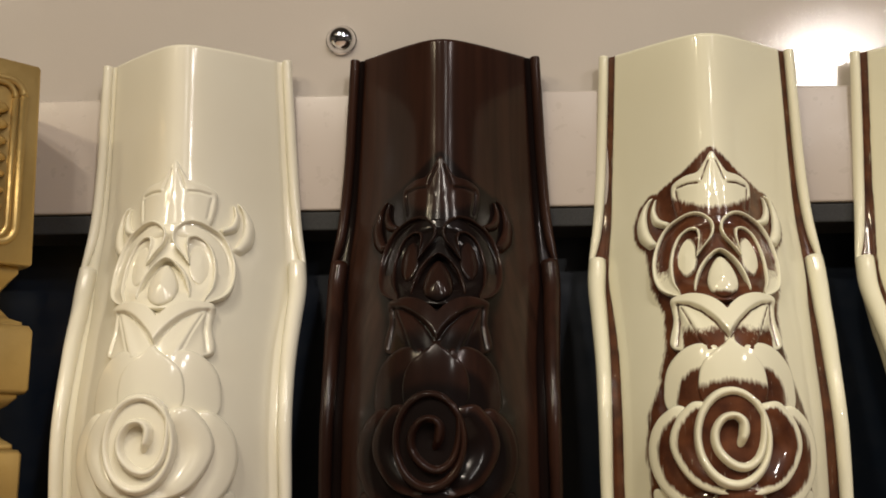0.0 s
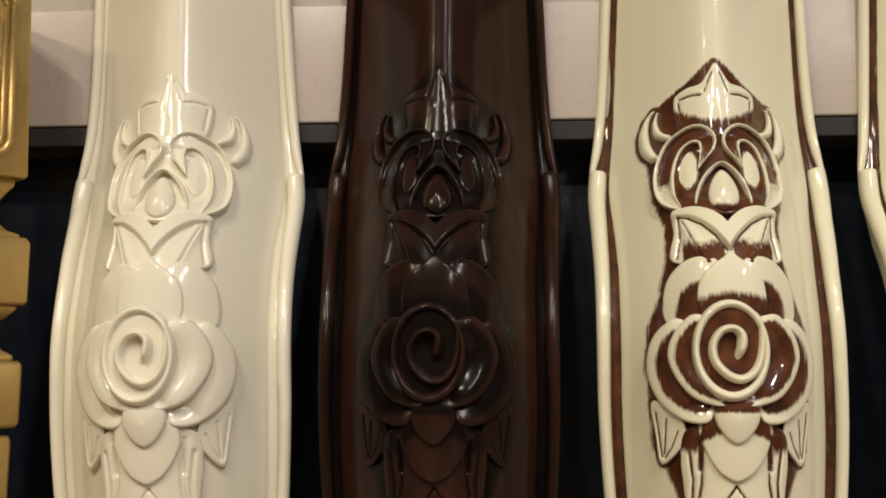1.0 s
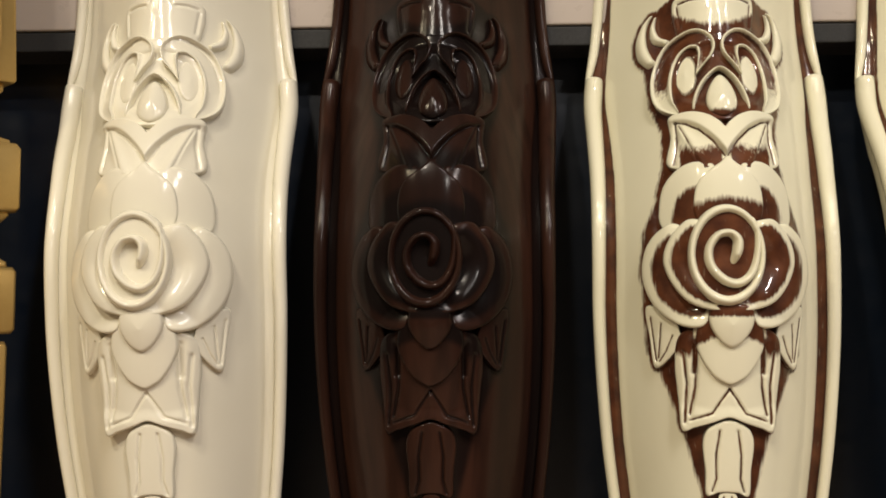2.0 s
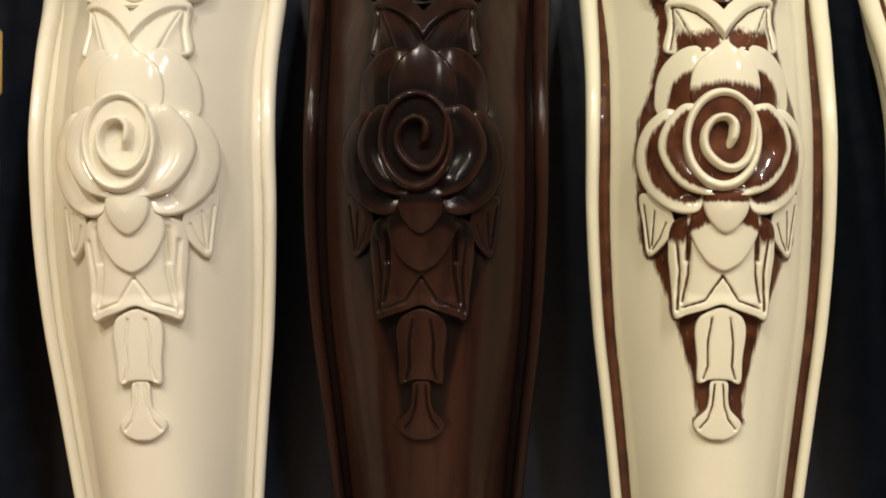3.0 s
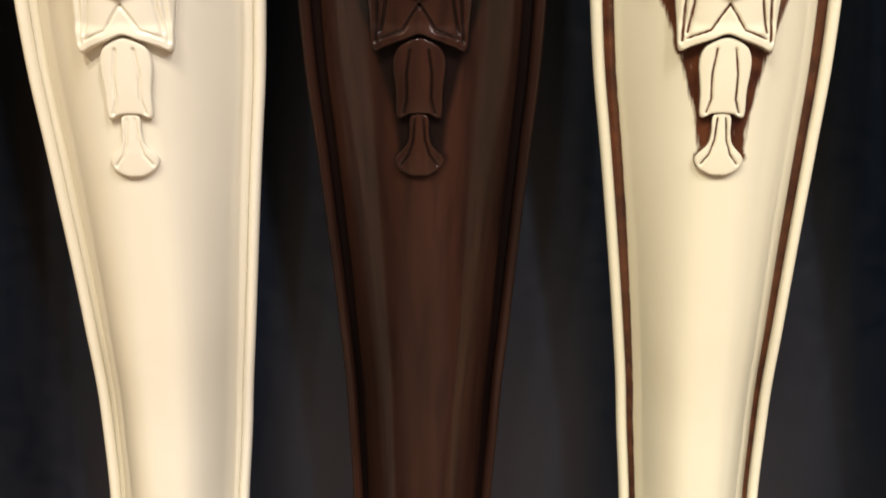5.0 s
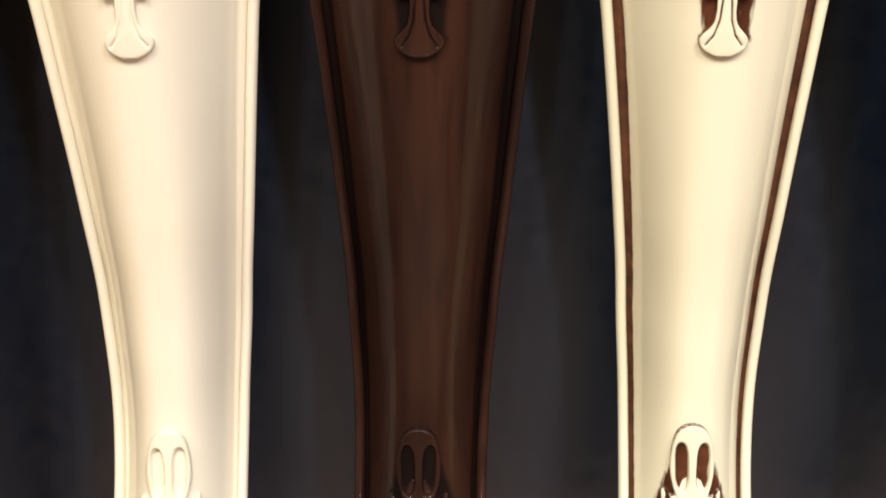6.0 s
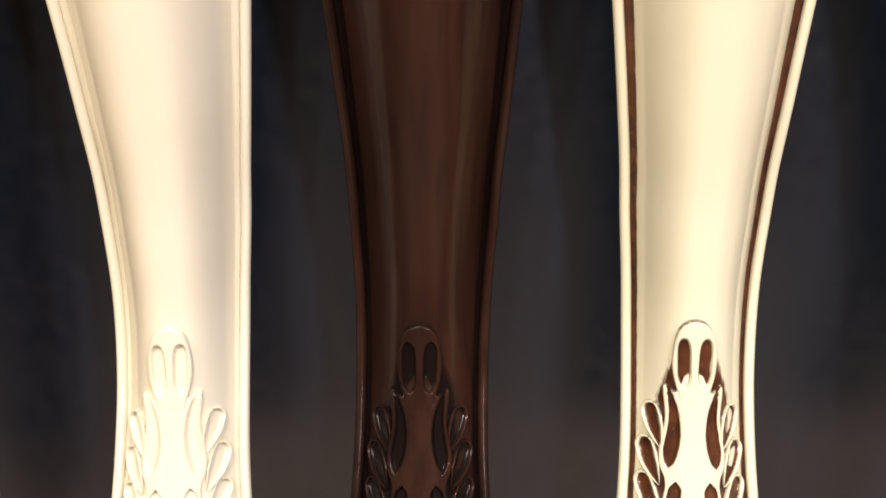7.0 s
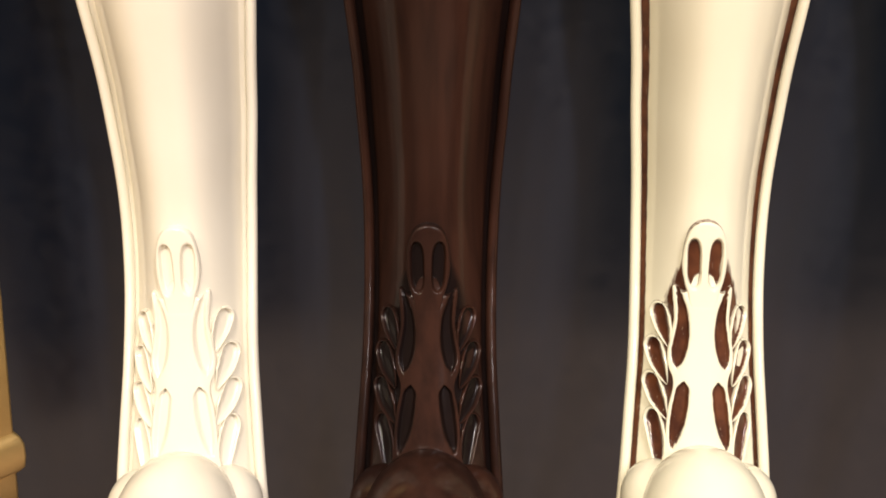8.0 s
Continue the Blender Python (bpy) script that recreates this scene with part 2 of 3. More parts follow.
def carve(name, parent, outline, centre, base, relief, glaze=None, grooves=(), n=96, rings=16, soft=1.2, line_from=0):
    """A raised piece within an outline. relief(r, x, z): height, r running from 0 at the edge to 1 in the centre; grooves: line, width, depth."""
    edge = smooth_line(outline, n, True)
    CARVED.append(edge)
    c = np.array(centre, float)
    size = np.mean(np.hypot(*(edge - c).T))
    rs = [0.0, 0.0] + list(soft / size * np.array([0.25, 0.6, 1.0])) + list(np.linspace(soft / size * 1.6, 0.97, rings))
    grid, gl = [], []
    for k, r in enumerate(rs):
        p = c + (edge - c) * (1 - r)
        x, z = p[:, 0], p[:, 1]
        lift = np.sqrt(np.clip(1 - (1 - min(r * size / soft, 1)) ** 2, 0, 1))
        h = -1.5 + 0 * x if k == 0 else base * 0.45 + (relief(r, x, z) - base * 0.45) * lift
        g = glaze(r, x, z) + 0 * x if glaze else 0 * x
        if k == 0 or r * size < 0.3 * soft:
            g = np.maximum(g, 0.75 * (z > line_from))
        for line, wide, deep in grooves:
            for s in (-1, 1):
                d = dist_to_line(x * s, z, line)
                h = h - (deep * np.exp(-((d / wide) ** 2)) if k else 0)
                g = np.maximum(g, np.exp(-((d / wide / 0.95) ** 2)))
        grid.append(np.stack(laid(x, z, h), 1))
        gl.append(g)
    x, z = c
    tip = np.stack(laid(np.array([x]), np.array([z]), np.array([float(np.mean(relief(1.0, np.array([x]), np.array([z]))))])), 1)[0]
    return net(name, grid, gl, parent, True, (tip, float(np.mean(gl[-1]))))


def stroke(name, parent, line, widths, heights, dish=None, n=40, closed=False, foot=-1.0, glaze_side=0.75, fade=(1.0, 1.0)):
    """A raised band along a line; dish: the heights of its sunken floor between two rims; fade: how much glaze lies on that floor along the line."""
    p = smooth_line(line, n, closed)
    d = np.gradient(p, axis=0) if not closed else np.roll(p, -1, 0) - np.roll(p, 1, 0)
    d /= np.hypot(*d.T)[:, None]
    side = np.stack([d[:, 1], -d[:, 0]], 1)
    q = np.linspace(0, 1, n)
    run = np.concatenate([[0], np.cumsum(np.hypot(*np.diff(np.array(line, float), axis=0).T))])

    def along(values):
        at = run / run[-1] if len(values) == len(line) and not closed else np.linspace(0, 1, len(values))
        return np.interp(q, at, values)

    w, hh, cover = along(widths), along(heights), along(fade)
    if dish is None:
        us = np.sin(np.linspace(-1, 1, 13) * math.pi / 2)
        hs = [np.sqrt(max(0, 1 - u * u)) for u in us]
        gs = [glaze_side * (abs(u) > 0.93) for u in us]
    else:
        us = np.array([-1, -0.97, -0.88, -0.76, -0.66, -0.56, -0.3, 0, 0.3, 0.56, 0.66, 0.76, 0.88, 0.97, 1])
        hs = [0, 0.6, 1, 0.92, 0.5, 0.1, 0, 0, 0, 0.1, 0.5, 0.92, 1, 0.6, 0]
        gs = [0.8, 0.2, 0, 0, 0.45, 1, 1, 1, 1, 1, 0.45, 0, 0, 0.2, 0.8]
    if dish is not None:
        w = w * np.sqrt(np.clip(1 - np.abs(2 * q - 1) ** 4, 0.002, 1))
    if not closed:
        CARVED.append(np.concatenate([p + side * w[:, None], p[::-1] - side[::-1] * w[::-1, None]]))
    grid, gl = [], []
    for j, (u, k, g) in enumerate(zip(us, hs, gs)):
        x, z = p[:, 0] + side[:, 0] * w * u, p[:, 1] + side[:, 1] * w * u
        lo = foot if dish is None or j in (0, len(us) - 1) else along(dish)
        end = np.minimum(1, np.minimum(q, 1 - q) * 14) if not closed else 1
        grid.append(np.stack(laid(x, z, lo + (hh - lo) * k * (end if dish is None else 1)), 1))
        gl.append(g * (cover if dish is not None and 0 < j < len(us) - 1 else 1) + 0 * x)
    grid, gl = np.transpose(np.array(grid), (1, 0, 2)), np.array(gl).T
    if closed:
        grid, gl = np.concatenate([grid, grid[:1]]), np.concatenate([gl, gl[:1]])
    return net(name, list(grid), list(gl), parent, False)


def both(half):
    """The whole outline from its right half, listed from top or bottom middle round to the other."""
    return [(x, z) for x, z in half] + [(-x, z) for x, z in half[::-1] if x != 0]


def flip(pts, s):
    return [(x * s, z) for x, z in pts]


def dome(edge, top, k=0.5):
    return lambda r, x, z: edge + (top - edge) * np.clip(r, 0, 1) ** k


def cup(rim, inner, x0=0.0, low=0.0):
    """A petal: swelling just inside its edge, falling towards the heart of the flower (within x0 of the middle, but for what hangs below low)."""
    def relief(r, x, z):
        side = np.maximum(step(x0 - 4, x0 + 12, np.abs(x)), 1 - step(low - 5, low + 11, z)) if x0 else 1.0
        return inner + (rim - inner) * (1 - step(0.0, 1.0, (np.abs(r - 0.16) - 0.04) / 0.62)) * side + 0 * x
    return relief


def carving(leg):
    # crown leaf above the scroll
    carve("crown_leaf", leg, both([(0, 638), (4, 632), (8, 626.3), (14.5, 625), (20, 622), (21.6, 618), (20.8, 607), (17, 598), (0, 594)]), (0, 612), 2.5, dome(2.6, 4.2),
          lambda r, x, z: 1 - step(601, 608.5, z - 0.02 * x * x), [([(2, 632), (6, 621)], 0.55, 1.0), ([(8, 619.3), (13, 619.6), (18.2, 618.5)], 0.8, 1.3), ([(19, 617), (17.6, 604)], 0.6, 1.2)], n=160, rings=34)
    ground = carve("scroll_ground", leg, both([(0, 600), (14, 598), (25, 589), (30, 575), (30, 562), (22, 553), (0, 548)]), (0, 575), 2.0, lambda r, x, z: 4.0 - 2.8 * step(0.24, 0.42, r) + 0 * x, lambda r, x, z: 1 + 0 * x)
    for s in (-1, 1):
        stroke("horn", leg, flip([(30.8, 617.5), (35.2, 611), (37.3, 601.5), (36, 592), (31.5, 585)], s), [0.3, 1.6, 2.9, 3.6, 2.6], [2.2, 3.4, 4.4, 4.6, 3.4])
        stroke("horn", leg, flip([(29.3, 615.8), (31.2, 608), (29.5, 600.5), (23.5, 597)], s), [0.3, 1.5, 2.6, 2.0], [2.2, 3.8, 4.6, 4.0])
        carve("scroll_eye", ground, flip([(16.5, 588.5), (21.5, 581), (22, 572), (18, 563.5), (13, 566.5), (10.8, 574), (11.8, 584.5)], s), (16.8 * s, 576), 2, dome(1.8, 3.6),
              lambda r, x, z: 0.75 - 0.75 * step(0.1, 0.3, r))
        stroke("scroll", ground, flip([(11.4, 575), (8.2, 582.5), (6.2, 588), (6.6, 593), (10.8, 596.2), (16.5, 595), (22.5, 590), (26.4, 581), (28.0, 571), (26.8, 560), (21.0, 552.5)], s),
               [0.7, 2.6, 4.4, 5.4, 5.8, 5.0, 5.2, 5.2, 5.3, 5.4, 4.2], [5.0, 6.4, 6.8, 6.8, 6.4, 6.2, 6.2, 6.4, 6.8, 7.2, 6.4], dish=[4.5, 4.2, 3.2, 2.4, 2.2, 2.2, 2.2, 2.6, 3.6, 5.4, 5.6], fade=[0.3, 0.8, 1, 1, 1, 1, 1, 1, 0.72, 0.25, 0.1], n=110)
    seed = carve("seed", leg, both([(0, 574.5), (5, 569), (7.8, 560), (6.4, 553), (0, 549.5)]), (0, 561), 5, lambda r, x, z: 4.2 + 5.4 * np.clip(r, 0, 1) ** 0.6 + 0 * x, lambda r, x, z: 1 - step(551.5, 556, z), rings=14)
    stroke("seed_hood", seed, [(-14, 551), (-13.2, 559), (-10.2, 567.4), (-5.6, 574.2), (0, 578), (5.6, 574.2), (10.2, 567.4), (13.2, 559), (14, 551)], [0.8, 1.2, 1.3, 1.2, 1.0, 1.2, 1.3, 1.2, 0.8], [4.8, 5.6, 6.6, 7.2, 7.6, 7.2, 6.6, 5.6, 4.8], n=70)
    # paired leaves that tie the scroll to the rose
    arch = lambda x: 529.5 + 18.0 * np.sin(np.minimum(np.abs(x) / 22.0, 1) * math.pi / 2) ** 0.85
    carve("collar_leaf", leg, both([(0, 543.8), (2.5, 546.6), (7.5, 550.6), (14, 553), (20, 553), (26, 550.6), (25.6, 539.4), (27.4, 524.5), (14, 521), (0, 523)]), (0, 536), 4.5,
          lambda r, x, z: 4.4 + 3.2 * step(-2.0, 2.0, z - arch(x)) + 1.6 * np.exp(-((np.abs(x) - 13.5 - 0.47 * (z - 530)) / 3.2) ** 2) * (1 - step(-2.0, 2.0, z - arch(x))) + 0 * x,
          lambda r, x, z: (1 - step(527, 539, z - 0.25 * np.abs(np.abs(x) - 13))) * step(1.0, 3, np.abs(x)) * (1 - step(20.5, 23, np.abs(x))) * (1 - step(-3, 0, z - arch(x))),
          [([(23.0, 547.5), (18, 546.4), (12, 542.8), (6, 536.6), (0.8, 528.5)], 0.7, 1.4), ([(21.0, 545.5), (17.2, 536), (13.4, 525)], 0.5, 1.0), ([(22.6, 547), (22.4, 537), (24.4, 525)], 0.7, 1.6)], n=220, rings=46)
    # rose
    for s in (-1, 1):
        carve("back_petal", leg, flip([(6, 521), (10.5, 525.3), (17, 525.8), (24, 522), (30, 514), (32.4, 503), (31.3, 493), (22, 486), (12, 492)], s), (13 * s, 496), 3.4, lambda r, x, z: 1.8 + 4.4 * step(488, 530, z) + 0 * x,
              lambda r, x, z: step(0.26, 0.50, r - 0.008 * (z - 508)))
    carve("top_petal", leg, both([(0, 528.2), (3.5, 525), (8, 521.6), (13.6, 516), (16.3, 508.5), (16.2, 498), (10, 488), (0, 485)]), (0, 502), 5.0, lambda r, x, z: 2.2 + 6.2 * step(486, 532, z) + 0 * x,
          lambda r, x, z: 1 - step(503.0, 511, z + 0.012 * x * x))
    for s in (-1, 1):
        carve("outer_petal", leg, flip([(24, 494), (32.5, 491), (38.3, 482.5), (40.2, 471), (38.6, 461), (34.4, 452), (27, 445), (18.5, 441.8), (11.5, 444), (10, 456), (12, 480)], s), (15 * s, 468), 5.0, cup(8.2, 3.0, 18, 446),
              lambda r, x, z: step(0.11, 0.26, r - 0.0016 * np.maximum(460 - z, 0)))
    for s in (-1, 1):
        carve("inner_petal", leg, flip([(17, 496), (24.5, 491.2), (29.4, 482.5), (30.4, 473.7), (27, 464), (20.5, 455.3), (12, 451.3), (3, 451), (0, 462), (3, 488)], s), (9 * s, 473), 7.5, cup(11.0, 5.2, 5, 452),
              lambda r, x, z: step(0.10, 0.22, r))
    rose = carve("rose_heart", leg, [(-2.3 + 16.6 * math.cos(a), 478 + 23.2 * math.sin(a)) for a in np.linspace(0, 2 * math.pi, 14, endpoint=False)], (-1.5, 478), 8.5, lambda r, x, z: 10.5 - 3.0 * np.clip(r, 0, 1) + 0 * x,
          lambda r, x, z: 1 + 0 * x)
    ring = [(-2.3 + 15.6 * math.cos(a), 478 + 22.2 * math.sin(a)) for a in np.linspace(0, 2 * math.pi, 16, endpoint=False)]
    stroke("rose_coil", rose, ring, [2.0, 2.0, 2.1, 2.4, 2.6, 2.4, 2.2, 2.0, 2.2, 2.6, 3.0, 3.0, 2.6, 2.2, 2.0], [13.0, 13.0, 13.4, 13.8, 13.4, 13, 13, 13], n=90, closed=True, foot=5)
    stroke("rose_coil", rose, [(4.6, 500.4), (10.4, 492), (11.0, 479), (8.4, 469), (2.9, 464.2), (-3.8, 465.5), (-9.6, 472), (-10.6, 480.2), (-7.0, 486.8), (-1.6, 488.4), (2.2, 485.4), (2.4, 480.5), (0.8, 475.5), (-1.2, 471)],
           [0.8, 1.4, 1.8, 2.2, 2.5, 2.6, 2.4, 2.2, 2.1, 2.1, 2.6, 2.8, 2.2, 1.2], [12.5, 13.2, 13.4, 13.6, 13.8, 14.0, 14.2, 14.4, 14.6, 14.8, 14.8, 14.8, 14.2, 13.0], n=120, foot=5)
    # hanging leaves under the rose
    carve("skirt_leaf", leg, both([(0, 397.6), (7.5, 395), (16, 392), (21.8, 390.3), (23.4, 402), (24.6, 413), (25.6, 424), (24, 438), (12, 444), (0, 444)]), (0, 420), 4.0,
          lambda r, x, z: 4.2 + 1.5 * (1 - step(0, 7, z - 396 - np.abs(np.abs(x) - 9) * 0.2)) + 0.9 * np.exp(-((np.abs(x) - 21) / 2.5) ** 2),
          lambda r, x, z: step(423, 432, z - 0.25 * np.abs(np.abs(x) - 20)) * step(16, 18, np.abs(x)), [([(15.6, 434), (15.9, 413), (18.3, 399)], 0.9, 2.0), ([(16.8, 436), (16.6, 420)], 1.4, 1.6), ([(0, 412), (3.5, 407), (8, 399.8), (18, 396.2)], 0.75, 1.2), ([(21.6, 430), (19.8, 414), (20.4, 395)], 0.9, 1.8)], n=200, rings=44)
    for s in (-1, 1):
        carve("side_leaf", leg, flip([(38.8, 452), (36.8, 436), (34.4, 421), (28, 425.5), (22.6, 435.5), (25, 446), (32, 452)], s), (31 * s, 439), 3.2, dome(3.4, 4.4), None,
              [([(36.4, 447), (33.6, 425)], 0.55, 1.2), ([(31.6, 444), (32.6, 426.5)], 0.5, 1.1), ([(26.5, 438), (29.2, 430), (32.2, 424.6)], 0.5, 1.1)], n=120, rings=26)
    carve("shield_leaf", leg, both([(0, 414), (4.5, 415.8), (8.8, 419.2), (14, 427.5), (16.4, 436.5), (13, 446), (0, 448)]), (0, 432), 6.0, dome(6.2, 7.4), lambda r, x, z: step(433, 438.5, z + 0.02 * x * x - 2.5))
    carve("heart_leaf", leg, both([(0, 432.4), (3, 433.6), (5.8, 436), (9.6, 441.8), (10.8, 448), (8.5, 454), (0, 455)]), (0, 444), 8.0, dome(8.2, 11.2), lambda r, x, z: step(446.5, 449.5, z), n=64, rings=10)
    carve("tassel_cap", leg, both([(0, 397), (8, 394), (11.6, 389.5), (12.5, 383), (11.2, 371), (10.5, 358.3), (5, 359.6), (0, 360)]), (0, 376), 3.6, dome(3.8, 4.6), None, [([(4.4, 391), (6.1, 379), (5.8, 367), (7.6, 360.5)], 0.7, 1.4)], n=150, rings=30)
    carve("tassel", leg, both([(0, 361), (4.4, 359), (4.8, 351), (6.2, 345), (11.8, 338.2), (10.2, 333), (4.5, 329.6), (0, 329.2)]), (0, 342), 2.8, dome(2.8, 3.6), None, [([(2.0, 358), (2.9, 347), (5, 340), (8.6, 335.2)], 0.65, 1.2)], n=120, rings=26)
    # palmette above the foot: a plate with sunken cells, a bud on it and curled leaves beside it
    up_mid, up_half = curve([(98, 13.6), (93, 12.0), (86, 10.3), (79, 9.7), (71, 10.3), (63, 11.7), (56, 12.6)]), curve([(98, 0.2), (94, 1.2), (88, 2.1), (80, 2.9), (71, 3.7), (63, 3.5), (58.5, 2.1), (56, 0.2)])
    low_mid, low_half = curve([(50.5, 8.8), (43, 9.8), (35, 11.0), (27, 12.4), (17, 14.6)]), curve([(50.5, 0.2), (48, 2.6), (42, 3.7), (34, 3.9), (26, 3.2), (20, 1.6), (17, 0.2)])

    def cells(x, z):
        upper = np.where((z > 56) & (z < 98), np.abs(np.abs(x) - up_mid(z)) / up_half(z), 9.0)
        lower = np.where((z > 17) & (z < 50.5), np.abs(np.abs(x) - low_mid(z)) / low_half(z), 9.0)
        return np.minimum(upper, lower)

    stem = carve("palmette_stem", leg, both([(0, 105), (4.5, 104), (7.6, 97), (10.8, 95), (15.0, 97.6), (15.4, 93), (14.7, 87), (14.4, 79.5), (15.8, 71), (17.2, 63), (16.6, 56), (14.6, 51.5), (14.4, 46), (16.2, 38), (17.4, 28), (17.8, 17), (18, 8), (0, 4)]), (0, 55), 2.4,
                 lambda r, x, z: 3.3 - 2.8 * step(86, 104, z) * (1 - step(7, 10, np.abs(x))) - 3.0 * (1 - step(0.45, 1.2, cells(x, z))), lambda r, x, z: 1 - step(0.85, 1.15, cells(x, z)), n=260, rings=64, line_from=0)
    hole = lambda x, z: ((np.abs(x) - 5.5 - 0.03 * (z - 110)) / 3.5) ** 2 + ((z - 110.5) / 13.2) ** 4
    carve("palmette_bud", leg, both([(0, 133.4), (5, 132), (8.8, 127.6), (11, 119), (11.6, 109), (10.4, 101), (8.2, 94), (6.0, 86), (0, 82)]), (0, 110), 2.0,
          lambda r, x, z: 3.2 + 1.4 * step(87, 126, z) - 3.4 * (1 - step(0.55, 1.25, hole(x, z))), lambda r, x, z: 1 - step(0.6, 1.1, hole(x, z)), n=130, rings=34, line_from=99)
    for s in (-1, 1):
        for line, widths in (([(19.6, 85.5), (20.6, 80), (19.2, 73.5), (16.6, 65)], [3.8, 5.2, 4.6, 1.2]), ([(22.0, 67.5), (23.0, 61.5), (21.2, 55), (17.0, 47)], [4.0, 5.5, 5.0, 1.3]),
                             ([(23.0, 50), (23.8, 44.5), (21.4, 38), (16.8, 30.5)], [4.2, 5.7, 5.2, 1.4]), ([(22.8, 33.5), (23.4, 27.5), (21.8, 19.5), (20.4, 6)], [4.2, 5.5, 5.0, 2.8])):
            stroke("palmette_leaf", stem, flip(line, s), widths, [3.6, 4.0, 3.8, 2.6], dish=[0.8, 0.3, 0.3, 0.8], n=44)


def glazed_to(z):
    """How far from the middle the glaze is rubbed in round the carving, in millimetres."""
    return np.interp(z, [0, 8, 35, 50, 68, 80, 90, 98, 112, 125, 133, 134, 338, 340, 358, 390, 421, 428, 452, 470, 490, 505, 525, 545, 560, 580, 600, 616, 622, 630, 641, 642],
                     [21, 22, 22, 21, 20, 20, 19, 17, 11.5, 6, -9, -9, -9, 11.5, 13.5, 22, 33.5, 39, 40, 42, 40.5, 35, 30.5, 30, 35, 36.5, 39, 34, 25, 13.5, 2, -9])


def leg_body():
    edges = np.concatenate(CARVED)
    zs = np.concatenate([np.arange(-0.03, TOP - 0.002, 0.0016), [TOP - 0.0015, TOP - 0.0004, TOP]])
    bm = bmesh.new()
    lay = bm.verts.layers.float.new("glaze")
    vs = []
    for z in zs:
        cut = 0.0012 * max(0.0, 1 - (TOP - z) / 0.0015) ** 2
        w, yr, rw = float(half_width(z)), float(rail_y(z)), float(rail_w(z))
        xp = w - rw
        lip = 0.0035 if z < NOTCH else float(np.interp(z, [NOTCH, 0.588, 0.598], [0.0012, 0.0024, 0.0035]))
        xs = xp * np.linspace(0, 1, 46)
        ys = face_y(xs, z) + cut
        near = edges[np.abs(edges[:, 1] - z * 1000) < 7]
        halo = np.zeros((2, len(xs)))
        if len(near):
            for k, s in enumerate((1, -1)):
                d = np.hypot(near[None, :, 0] - s * xs[:, None] * 1000, near[None, :, 1] - z * 1000).min(1)
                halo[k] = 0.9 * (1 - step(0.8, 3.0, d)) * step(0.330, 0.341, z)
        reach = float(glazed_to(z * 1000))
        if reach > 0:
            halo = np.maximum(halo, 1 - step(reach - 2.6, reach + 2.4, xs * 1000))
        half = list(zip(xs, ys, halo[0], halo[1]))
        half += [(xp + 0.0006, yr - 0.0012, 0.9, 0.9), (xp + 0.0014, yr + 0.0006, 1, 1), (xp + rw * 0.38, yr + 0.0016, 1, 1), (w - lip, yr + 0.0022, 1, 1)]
        yb = min(yr + 0.034, -0.0038)
        half += [(w - lip, (yr + 0.0045 + yb) / 2, 0, 0), (w * 0.86, yb - 0.0005, 0, 0), (w * 0.5, yb, 0, 0)]
        tilt = 0.11 * min(1.0, max(0.0, (z - 0.69) / 0.025))
        row = []
        for x, y, g, _ in half:
            v = bm.verts.new((x + float(bend(z)), y, z + tilt * (min(y, yr) - yr)))
            v[lay] = g
            row.append(v)
        for x, y, _, g in half[:0:-1]:
            v = bm.verts.new((float(bend(z)) - x, y, z + tilt * (min(y, yr) - yr)))
            v[lay] = g
            row.append(v)
        vs.append(row)
    n = len(vs[0])
    for a, b in zip(vs, vs[1:]):
        for i in range(n):
            bm.faces.new((a[i], a[(i + 1) % n], b[(i + 1) % n], b[i]))
    bm.faces.new(vs[0])
    bm.faces.new(vs[-1][::-1])
    return bm


def tube(points, radii, n=10, squash=1.0):
    """A round bar along points, with its own radius at each, closed by domed ends."""
    pts = [Vector(p) for p in points]
    rows = []
    for i, p in enumerate(pts):
        d = (pts[min(i + 1, len(pts) - 1)] - pts[max(i - 1, 0)]).normalized()
        side = d.cross(Vector((0, 1, 0)))
        side = side.normalized() if side.length > 1e-6 else Vector((1, 0, 0))
        out = side.cross(d)
        rows.append([p + (side * math.cos(a) + out * math.sin(a) * squash) * radii[i] for a in np.linspace(0, 2 * math.pi, n, endpoint=False)])
    return grid_mesh(rows)


def rail(side, z0, z1, radius, inset):
    zs = np.arange(z0, z1, 0.004)
    zs = np.append(zs, z1)
    pts, rad = [], []
    for z in zs:
        r = float(radius(z))
        pts.append((float(bend(z)) + side * (float(half_width(z)) - r), float(rail_y(z)) + inset, z))
        rad.append(r)
    return tube(pts, rad, 14, 1.25)


upper_bead = curve([(NOTCH - 0.001, 0.0012), (0.588, 0.0019), (0.596, 0.0026), (0.612, 0.0030), (0.65, 0.0032), (0.69, 0.0031), (0.715, 0.0030)])
lower_bead = curve([(-0.03, 0.0030), (0.05, 0.0030), (0.2, 0.0030), (0.35, 0.0031), (0.45, 0.0035), (0.52, 0.0043), (0.56, 0.0051), (0.580, 0.0054), (NOTCH + 0.002, 0.0052)])


def ball(cx, cy, cz, rx, ry, rz):
    bm = bmesh.new()
    bmesh.ops.create_uvsphere(bm, u_segments=40, v_segments=28, radius=1.0, matrix=Matrix.Translation((cx, cy, cz)) @ Matrix.Diagonal((rx, ry, rz, 1)))
    return bm


